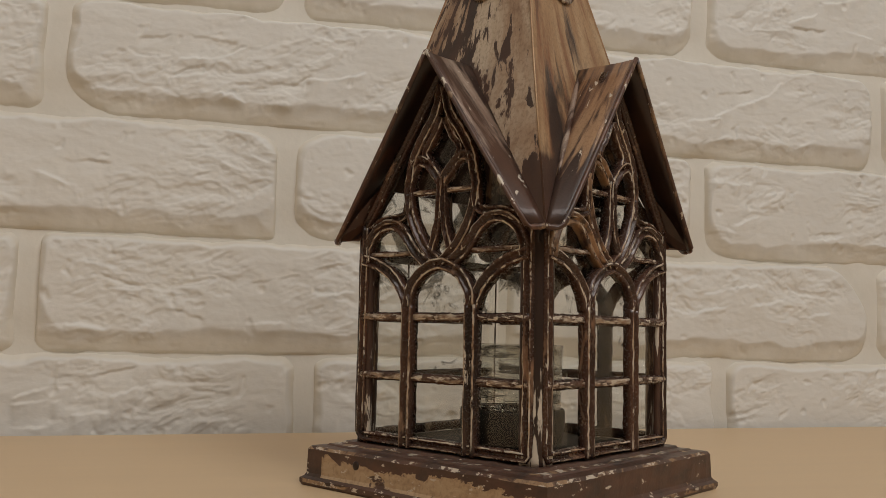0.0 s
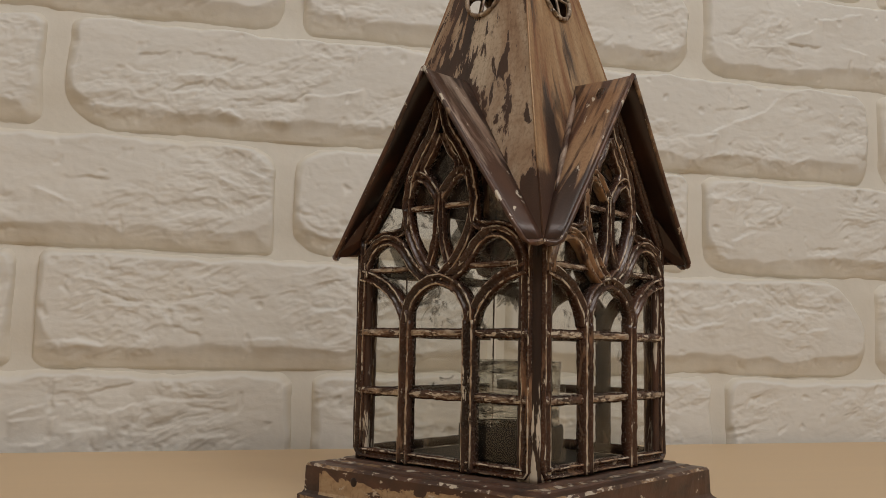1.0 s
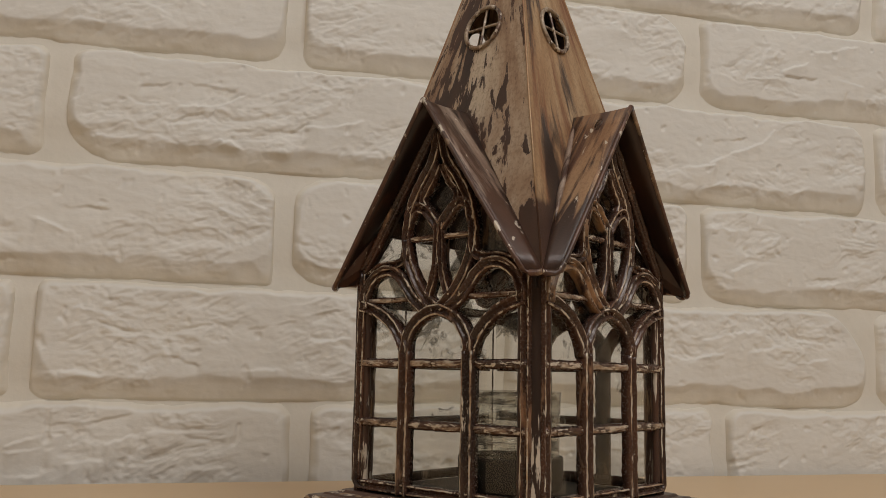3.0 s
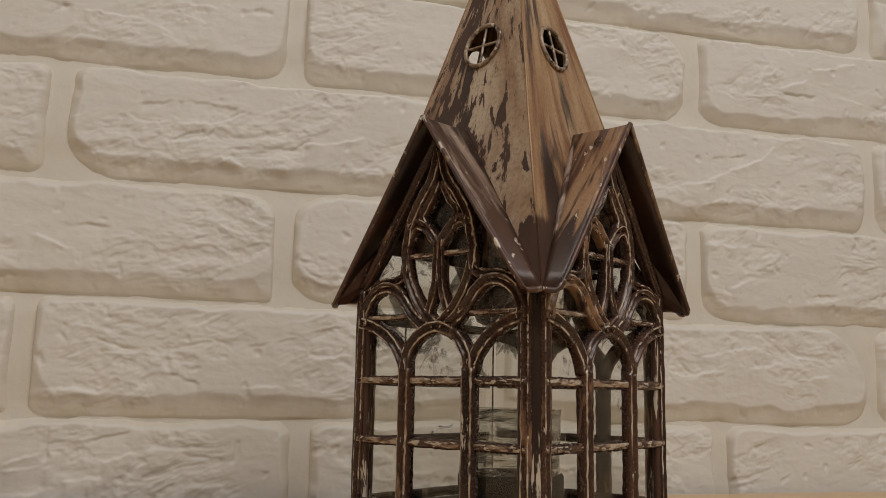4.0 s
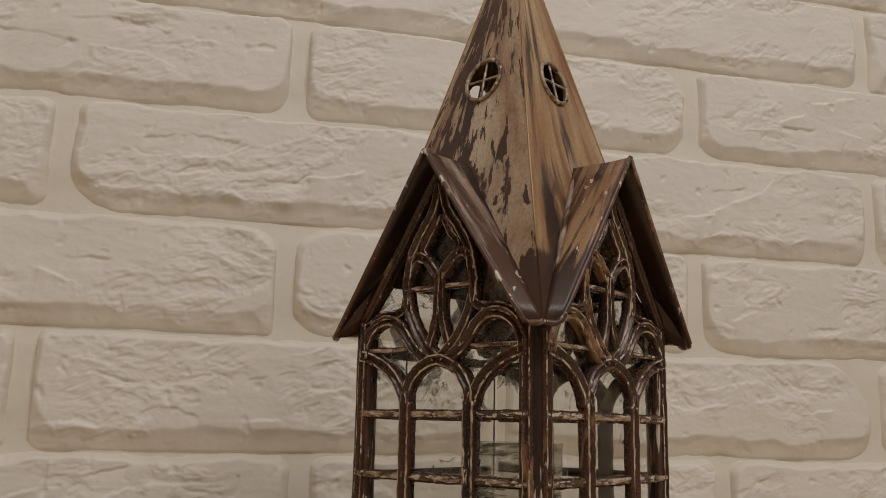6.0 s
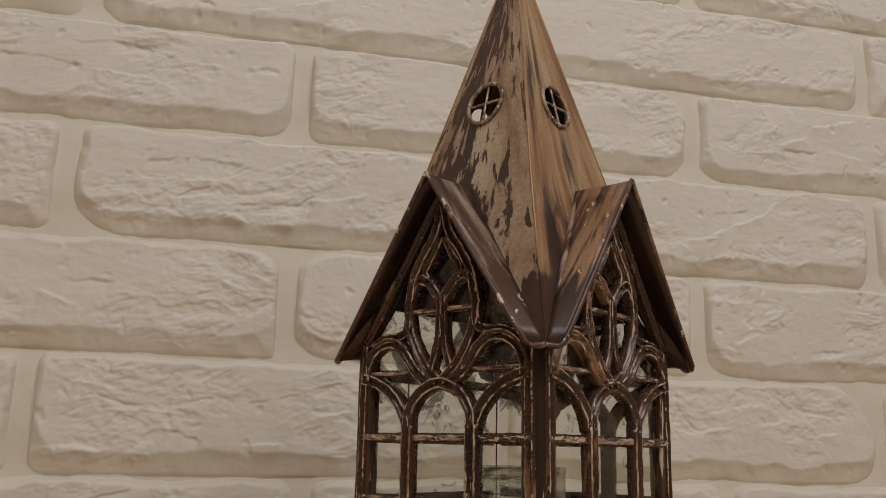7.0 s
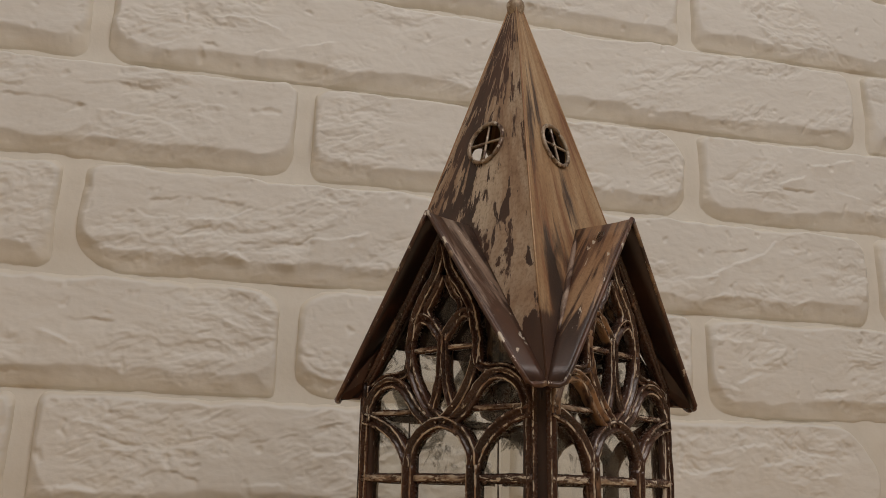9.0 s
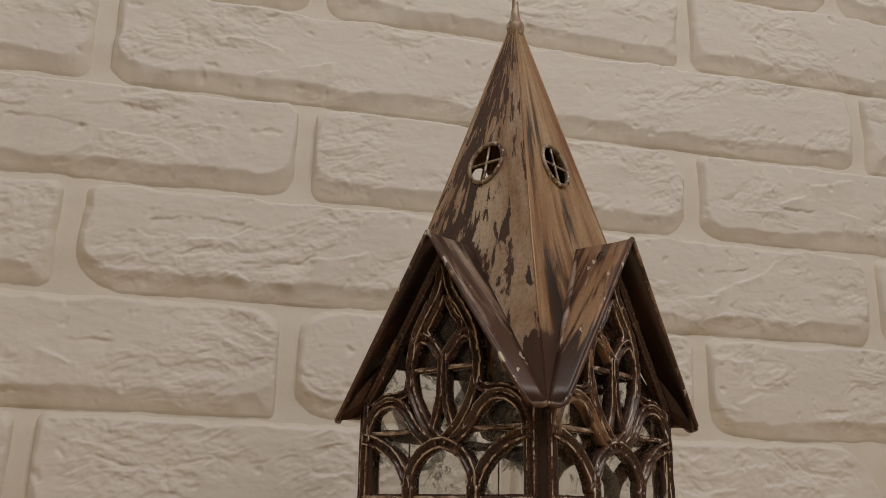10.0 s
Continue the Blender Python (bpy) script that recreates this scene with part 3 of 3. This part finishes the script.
def corner_post(thick):
    c = LH + 0.0004 - thick
    post = None
    for k, (dx, dy) in enumerate(((0, 0), (-0.9 * thick, -0.75 * thick), (0.75 * thick, 0.9 * thick))):
        bm = bmesh.new()
        r = (thick, 0.4 * thick, 0.4 * thick)[k]
        pts = [(c + dx + noise.noise(Vector((z * 300, k, 0))) * 0.0003, -c + dy + noise.noise(Vector((z * 300, k, 9))) * 0.0003, z) for z in np.linspace(Z0, ZE + 0.004, 40)]
        tube(bm, pts, r, 10)
        if k:
            part("bead", bm, POST, post)
        else:
            post = part("corner_post", bm, POST, lantern)
    return post


front_post = corner_post(0.0046)
for a in (90, 270):
    copy_thing(front_post, pose(0, 0, 0, 0, 0, a))
corner_post(0.0003).matrix_basis = pose(0, 0, 0, 0, 0, 180)
for ob in (front_post, *front_post.children):
    ob.material_slots[0].link = "OBJECT"
    ob.material_slots[0].material = CHIPPED


def spire_panel():
    """One side of the spire, open at its round window, and flared to the eaves."""
    bm = bmesh.new()
    kz = spire_half(ZA)
    c = LH + OE
    top = spire_half(ZT)
    outline = [(-kz, -kz, ZA), (0, -kz, ZA), (kz, -kz, ZA), (top, -top, ZT), (-top, -top, ZT)]
    ov = [bm.verts.new(p) for p in outline]
    edges = [bm.edges.new((ov[i], ov[(i + 1) % len(ov)])) for i in range(len(ov))]
    zc, r = 0.2500, 0.0112
    hole = []
    for i in range(28):
        a = 2 * math.pi * i / 28
        z = zc + r * math.sin(a)
        hole.append(bm.verts.new((r * 0.92 * math.cos(a), -spire_half(z), z)))
    edges += [bm.edges.new((hole[i], hole[(i + 1) % 28])) for i in range(28)]
    bmesh.ops.triangle_fill(bm, edges=edges, use_beauty=True)
    for s in (-1, 1):
        bm.faces.new([bm.verts.new(p) for p in ((s * kz, -kz, ZA), (0, -kz, ZA), (s * c, -c, ZE))])
    bmesh.ops.remove_doubles(bm, verts=bm.verts, dist=1e-5)
    ob = part("spire_panel", bm, SPIRE_DARK, lantern, "tall spire side of sheet copper with peeling brown paint")
    sol = ob.modifiers.new("thickness", "SOLIDIFY")
    sol.thickness, sol.offset = 0.0009, -1
    # round window
    bm = bmesh.new()
    out = 0.0009
    ring = [(r * 0.95 * math.cos(a), -spire_half(zc + r * math.sin(a)) - out, zc + r * 1.02 * math.sin(a)) for a in np.linspace(0, 2 * math.pi, 33)]
    tube(bm, ring, 0.0011, 8)
    w = part("round_window", bm, RIM, ob, "small round window rim of tarnished metal")
    for a, b in (((-r * 0.92, zc), (r * 0.92, zc)), ((0, zc - r), (0, zc + r))):
        bm = bmesh.new()
        tube(bm, [(a[0] + (b[0] - a[0]) * i / 6, -spire_half(a[1] + (b[1] - a[1]) * i / 6) - 0.0002, a[1] + (b[1] - a[1]) * i / 6) for i in range(7)], 0.0007, 6)
        part("glazing_bar", bm, RIM, w)
    return ob


first = spire_panel()
for ob, m in zip(quarter(first), (SPIRE_TAN, SPIRE_DARK, SPIRE_TAN)):
    ob.material_slots[0].link = "OBJECT"
    ob.material_slots[0].material = m


def spire_ridge():
    bm = bmesh.new()
    kz, c = spire_half(ZA), LH + OE
    tube(bm, [(spire_half(z), -spire_half(z), z) for z in np.linspace(ZT, ZA, 8)] + [(c - 0.001, -c + 0.001, ZE + 0.002)], 0.0005, 6)
    return part("ridge_seam", bm, SPIRE_TAN, lantern)


quarter(spire_ridge())


def gable_roof():
    """A gable over one side: two sheets from its ridge down to the corner eaves."""
    bm = bmesh.new()
    kz, c, a = spire_half(ZA), LH + OE, LH + OA
    n = 10
    for s in (-1, 1):
        # rows from the ridge to the eave corner, each between the gable edge and the valley
        A, R, C = Vector((0, -a, ZA)), Vector((0, -kz, ZA)), Vector((s * c, -c, ZE - 0.0004))
        E = Vector((s * GU, -GY, GZ))
        rows = []
        for i in range(n + 1):
            t = i / n
            e, v = A.lerp(E, t), R.lerp(C, t)
            e.z -= 0.0004 * math.sin(math.pi * t)
            rows.append([bm.verts.new(e.lerp(v, k / 4) + Vector((0, 0, 0.0003 * math.sin(7 * t + 5 * k)))) for k in range(5)])
        for p, q in zip(rows, rows[1:]):
            for k in range(4):
                bm.faces.new((p[k], p[k + 1], q[k + 1], q[k])).smooth = True
        fill = [R.lerp(C, 0.60), E.lerp(C, 0.5), Vector((s * GU, -LH + 0.0012, ZE - 0.0002)), Vector((s * (LH - 0.006), -LH + 0.0012, ZE + 0.011))]
        bm.faces.new([bm.verts.new(p) for p in fill])
        bm.faces.new([bm.verts.new(p) for p in (R.lerp(C, 0.60), C, E.lerp(C, 0.5))])
    bmesh.ops.remove_doubles(bm, verts=bm.verts, dist=1e-5)
    bmesh.ops.dissolve_degenerate(bm, edges=bm.edges, dist=1e-6)
    # inner faces take the paint darkened for shade
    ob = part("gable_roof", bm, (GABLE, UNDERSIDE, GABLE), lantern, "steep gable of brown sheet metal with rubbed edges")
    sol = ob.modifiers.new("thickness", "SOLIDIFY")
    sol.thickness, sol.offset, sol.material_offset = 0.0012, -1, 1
    for s in (-1, 1):
        bm = bmesh.new()
        A, E, C = Vector((0, -a, ZA)), Vector((s * GU, -GY, GZ)), Vector((s * c, -c, ZE - 0.0004))
        pts = [A.lerp(E, i / 10) - Vector((0, 0, 0.0004 * math.sin(math.pi * i / 10))) for i in range(11)]
        pts += [E.lerp(C, 0.35) - Vector((0, 0, 0.0008)), E.lerp(C, 0.7) - Vector((0, 0, 0.0008)), C]
        tube(bm, pts, [0.0011] * 11 + [0.0013, 0.0014, 0.0012], 8)
        part("rolled_edge", bm, EDGE, ob)
    return ob


golden = quarter(gable_roof())[0]
for slot, m in ((0, GABLE_GOLD), (2, GABLE_GOLD)):
    golden.material_slots[slot].link = "OBJECT"
    golden.material_slots[slot].material = m


def valley_fold():
    """Folded sheet in the valley between the spire and the golden gable."""
    bm = bmesh.new()
    kz, c = spire_half(ZA), LH + OE
    R, C = Vector((0, -kz, ZA)), Vector((-c, -c, ZE - 0.0004))
    pts = [R.lerp(C, t) + Vector((0.0006, -0.0008, 0.0004)) for t in np.linspace(0.05, 0.72, 12)]
    tube(bm, pts, [0.0004, 0.0010, 0.0014] + [0.0015] * 6 + [0.0012, 0.0008, 0.0004], 8)
    fold = part("valley_fold", bm, GABLE, lantern, "dark folded seam of sheet metal")
    fold.matrix_basis = pose(0, 0, 0, 0, 0, 90)


valley_fold()


def finial():
    bm = bmesh.new()
    lathe(bm, [(0.0030, 0.3330), (0.0048, 0.3385), (0.0052, 0.3405), (0.0050, 0.3422), (0.0038, 0.3436), (0.0030, 0.3460), (0.0022, 0.3510), (0.0016, 0.3590), (0.0014, 0.3720), (0.0008, 0.3760)], 16)
    for f in bm.faces:
        f.smooth = True
    return part("finial", bm, RIM, lantern, "pointed metal finial on a ringed collar")


finial()

bm = bmesh.new()
lathe(bm, [(0.020, 0.0217), (0.0245, 0.0228), (0.0258, 0.030), (0.0258, 0.0375), (0.0252, 0.0385), (0.0247, 0.0375), (0.0245, 0.0300), (0.010, 0.0280)], 32)
for f in bm.faces:
    f.smooth = True
holder = new("candle_holder", mesh_of("candle_holder", bm, BLACK_IRON))
holder.matrix_world = lantern.matrix_basis.copy()
tagged(holder, "dark round metal candle cup inside the lantern", "candle holder")

bm = bmesh.new()
lathe(bm, [(0.0236, 0.0290), (0.0240, 0.0400), (0.0242, 0.0560), (0.0250, 0.0690), (0.0246, 0.0694), (0.0238, 0.0560), (0.0236, 0.0400), (0.0231, 0.0290)], 40)
for f in bm.faces:
    f.smooth = True
part("candle_glass", bm, RIPPLED, holder, "clear rippled glass cup for a candle")

# ---------------------------------------------------------------- bricks of the wall
PITCH, LENGTH, GAP = 0.0852, 0.3360, 0.0130
SKIRT, SINK = 0.0100, 0.0104
# where a brick begins in each course, along the wall
STARTS = [-0.1990, -0.0470, -0.2180, -0.0375, -0.2155, -0.0315, -0.2135, -0.0425, -0.2125, -0.0425]
STARTS += [(-0.21, -0.04)[i % 2] for i in range(11)]
BASES = [-0.022, 0.0640, 0.1505, 0.2375, 0.3250, 0.4085, 0.4940, 0.5780]
BASES += [0.5780 + PITCH * (i + 1) for i in range(13)]
HEIGHTS = [0.0722, 0.0716, 0.0718, 0.0722, 0.0690, 0.0710, 0.0700]


CORNERS, MARKS = {}, {}


def cast(row, place, corners=None, *marks):
    """What sets a cast brick apart: its corner radii (lower left, lower right, upper left, upper right) and its chipped ledges,
    in millimetres; a ledge stands proud below its line (+1) or cuts in below it (-1)."""
    if corners:
        CORNERS[row, place] = [c / 1000 for c in corners]
    MARKS[row, place] = [(sign, [(p / 1000, q / 1000) for p, q in zip(pts[::2], pts[1::2])]) for sign, *pts in marks]


cast(0, -1, (12, 12, 10, 14), (1, 142, 45, 159, 50, 174, 51), (1, 142, 40, 171, 42), (1, 182, 32, 205, 36), (1, 143, 23, 164, 26),
     (1, 208, 47, 230, 55, 257, 55), (-1, 258, 53, 286, 47), (1, 255, 27, 286, 28), (-1, 192, 62, 222, 67))
cast(0, 0, (14, 10, 14, 10))
cast(0, 1, (10, 10, 12, 12))
cast(1, -2, (12, 14, 12, 10))
cast(1, -1, (18, 10, 9, 10), (1, 13, 11, 54, 5), (-1, 51, 4, 58, 4), (1, 28, 56, 51, 52), (-1, 36, 48, 67, 39), (-1, 95, 22, 115, 17),
     (1, 48, 35, 71, 35), (1, 169, 59, 198, 67, 215, 74), (-1, 195, 55, 220, 60), (-1, 150, 44, 182, 49), (1, 191, 32, 225, 39), (1, 135, 13, 172, 14))
cast(1, 0, (10, 24, 10, 46), (1, 176, 48, 208, 53, 230, 54), (1, 134, 36, 155, 31, 192, 37), (1, 218, 37, 246, 43, 268, 49, 297, 47),
     (1, 250, 25, 301, 34), (-1, 228, 64, 249, 53))
cast(2, -1, (10, 9, 10, 22), (1, 297, 72, 318, 69, 331, 61), (1, 319, 54, 328, 48), (-1, 221, 13, 260, 18), (1, 167, 32, 198, 22), (-1, 185, 40, 215, 40))
cast(2, 0, (26, 12, 24, 10))
cast(2, 1, (22, 12, 12, 10), (1, 4, 56, 29, 55), (-1, 99, 15, 140, 20), (1, 99, 9, 146, 18), (1, 27, 22, 47, 29), (1, 56, 47, 84, 50))
cast(3, -2, (10, 12, 10, 10))
cast(3, -1, (40, 12, 14, 10), (1, 42, 38, 54, 32, 85, 35, 111, 40, 130, 50), (-1, 45, 27, 77, 24, 99, 32), (-1, 102, 28, 110, 39),
     (-1, 51, 47, 83, 52, 121, 51), (1, 73, 21, 100, 26), (1, 100, 13, 117, 12, 128, 5), (-1, 123, 20, 166, 23, 176, 30), (-1, 156, 39, 176, 37),
     (1, 174, 28, 192, 26, 218, 34))
cast(3, 0, (10, 12, 10, 16), (1, 175, 26, 201, 40, 229, 51, 242, 62), (-1, 179, 46, 212, 53), (-1, 248, 24, 256, 24), (-1, 264, 27, 271, 27),
     (1, 145, 19, 178, 24), (1, 169, 6, 191, 9))
cast(4, -1, (10, 20, 10, 12), (-1, 117, 35, 153, 34, 174, 32), (-1, 167, 50, 196, 53, 226, 48, 239, 44), (1, 248, 42, 278, 43),
     (1, 186, 29, 224, 25, 246, 15), (1, 238, 15, 260, 8))
cast(4, 0, (14, 26, 16, 32))
cast(4, 1, (20, 12, 12, 10), (1, 79, 31, 106, 40), (-1, 82, 25, 114, 25), (1, 139, 28, 163, 24), (1, 116, 53, 159, 60), (-1, 5, 24, 33, 32))
cast(5, -1, (24, 14, 14, 10), (1, 78, 38, 110, 41, 134, 33), (1, 117, 12, 149, 21, 176, 28), (1, 38, 5, 65, 17), (-1, 72, 13, 84, 12), (-1, 117, 66, 150, 68))


def ledge(u, v, sign, pts, warp):
    """Relief of one chipped ledge along a broken line."""
    pts = np.array(pts)
    lu, lv = u + 0.003 * warp, v + 0.0034 * warp + 0.0012 * fbm(u * 130, v * 60, 2)
    at = np.interp(lu, pts[:, 0], pts[:, 1]) if pts[-1, 0] > pts[0, 0] else np.interp(lu, pts[::-1, 0], pts[::-1, 1])
    a, b = pts[:, 0].min(), pts[:, 0].max()
    ends = smooth((lu - a) / 0.006 + 0.6) * smooth((b - lu) / 0.006 + 0.6)
    under = at - lv
    reach = 0.011 if sign > 0 else 0.0055
    face = smooth(under / 0.0020 + 0.5) * np.exp(-np.maximum(under, 0) / reach)
    broken = np.clip(0.75 + 1.1 * fbm(u * 45 + 7, v * 20, 2), 0.15, 1.4)
    return sign * (0.0017 if sign > 0 else 0.0016) * face * ends * broken


def brick_mesh(length, height, seed, step, corners=None, marks=(), lift=0.0):
    """A cast brick: crisp above, with a long soft slope below, its face broken by a few flat chips and ledges."""
    rnd = random.Random(seed)
    nu, nv = max(8, int(length / step)), max(6, int(height / step))
    u, v = np.meshgrid(np.linspace(0, length, nu), np.linspace(0, height, nv))
    ox, oy = rnd.random() * 200, rnd.random() * 200
    # uneven outline: distance to a wavering rounded rectangle
    wx, wy = 0.0030 * fbm(u * 16 + ox, v * 22 + oy, 3), 0.0026 * fbm(u * 14 + oy, v * 24 + ox, 3) + 0.0009 * fbm(u * 70 + ox, v * 40, 2)
    x, y = np.abs(u + wx - length / 2), np.abs(v + wy - height / 2)
    low, high = [rnd.uniform(0.012, 0.026) for _ in (0, 1)], [rnd.uniform(0.008, 0.016) for _ in (0, 1)]
    if corners:
        low, high = corners[:2], corners[2:]
    left = u < length / 2
    rad = np.where(v < height / 2, np.where(left, *low), np.where(left, *high)) + 0.002
    qx, qy = x - (length / 2 - 0.0004 - rad), y - (height / 2 - 0.0004 - rad)
    d = rad - (np.hypot(np.maximum(qx, 0), np.maximum(qy, 0)) + np.minimum(np.maximum(qx, qy), 0))
    sides = smooth(1 - np.minimum(u, length - u) / 0.02)
    under = smooth(1.15 - v / (0.36 * height))
    slope = 0.0058 + 0.0165 * under * (1 - 0.5 * sides) + 0.0012 * sides
    slope = slope * (1 + 0.45 * fbm(u * 20 + ox, v * 9 + oy, 3))
    c = np.clip((d + 0.0015 * sides) / slope, 0, 1)
    round_off = 0.45 * np.sqrt(np.clip(1 - (1 - c) ** 2, 0, 1)) + 0.55 * c
    body = smooth(c) ** 0.72 + (round_off - smooth(c) ** 0.72) * np.maximum(under * (1 - 0.3 * sides), 0.85 * sides)
    body = body * np.clip(np.minimum(np.minimum(u, length - u), np.minimum(v, height - v)) / 0.0018, 0, 1)
    # broad swell, terraces of flat chips in patches, a few pits
    lean = rnd.uniform(-0.5, 0.5)
    s, t = u, v + lean * u * 0.3
    warp = fbm(s * 12 + ox, t * 24 + oy, 3)
    swell = fbm(s * 7 + ox, t * 16 + oy, 2)
    a = fbm(s * 15 + ox + 0.5 * warp, t * 34 + oy + 0.6 * warp, 4, 0.5)
    q = a * 1.9 + 0.3
    fl = np.floor(q)
    plates = (fl + smooth((q - fl - 0.70) / 0.30)) / 1.9
    b = fbm(s * 40 + oy + 0.6 * warp, t * 84 + ox + 0.7 * warp, 3, 0.5)
    q = b * 1.5
    fl = np.floor(q)
    chips = (fl + smooth((q - fl - 0.62) / 0.38)) / 1.5
    patch = smooth(fbm(s * 9 + 31 + ox, t * 16 + oy, 2) * 2.6 + 0.35)
    knobs = fbm(s * 48 + ox + 5, t * 80 + oy, 3, 0.55)
    grain = fbm(s * 120 + ox, t * 150 + oy, 3, 0.5)
    pits = np.clip(fbm(s * 70 + ox + 9, t * 70 + oy, 2) - 0.62, 0, 1)
    relief = 0.0012 * swell + 0.0009 * plates * (0.35 + 0.8 * patch) + 0.0009 * chips * patch + 0.00055 * knobs * (0.5 + patch) + 0.00016 * grain * (0.4 + patch) - 0.004 * pits - 0.0004
    for sign, pts in marks:
        relief = relief + ledge(u, v - lift, sign, pts, warp)
    depth = SINK - body * (SINK + relief)
    return nu, nv, np.stack([u, depth, v], -1)


def lay_bricks():
    for row, z in enumerate(BASES):
        height = HEIGHTS[row] if row < len(HEIGHTS) else 0.0722
        if z + height > CEIL_Z:
            break
        step_l = LENGTH + GAP
        for j in range(-4, 5):
            s0 = STARTS[row] + j * step_l
            if s0 > ROOM_W or s0 + LENGTH < -ROOM_W:
                continue
            a, b = max(s0, -ROOM_W), min(s0 + LENGTH, ROOM_W)
            near = row < 8 and b > -0.47 and a < 0.40
            nu, nv, pts = brick_mesh(b - a, height + SKIRT + 0.0040, 100 + 37 * row + j, 0.00095 if near else 0.009, CORNERS.get((row, j)), MARKS.get((row, j), ()), SKIRT)
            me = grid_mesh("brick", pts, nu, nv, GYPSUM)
            ob = new("brick", me)
            ob.parent = back
            ob.location = (a, 0, z - SKIRT)


lay_bricks()

# mortar skin with a soft, trowelled surface behind the bricks, fuller in the upright joints
nu, nv = 900, 240
u, v = np.meshgrid(np.linspace(-0.62, 0.60, nu), np.linspace(-0.02, 0.68, nv))
full = np.zeros_like(u)
for row in range(9):
    z, tall = BASES[row], BASES[row + 1] - BASES[row] - 0.013
    off = np.abs((u - STARTS[row] + GAP / 2 + 0.1745) % (LENGTH + GAP) - 0.1745)
    full = np.maximum(full, smooth(1.5 - off / 0.014) * smooth((v - z) / 0.024) * smooth((z + tall - v) / 0.020 + 0.3))
skin = np.stack([u, 0.0100 - 0.0016 * full + 0.0004 * fbm(u * 25, v * 25, 3) + 0.00015 * fbm(u * 90, v * 90, 2), v], -1)
ob = new("joint_mortar", grid_mesh("joint_mortar", skin, nu, nv, MORTAR))
ob.parent = back
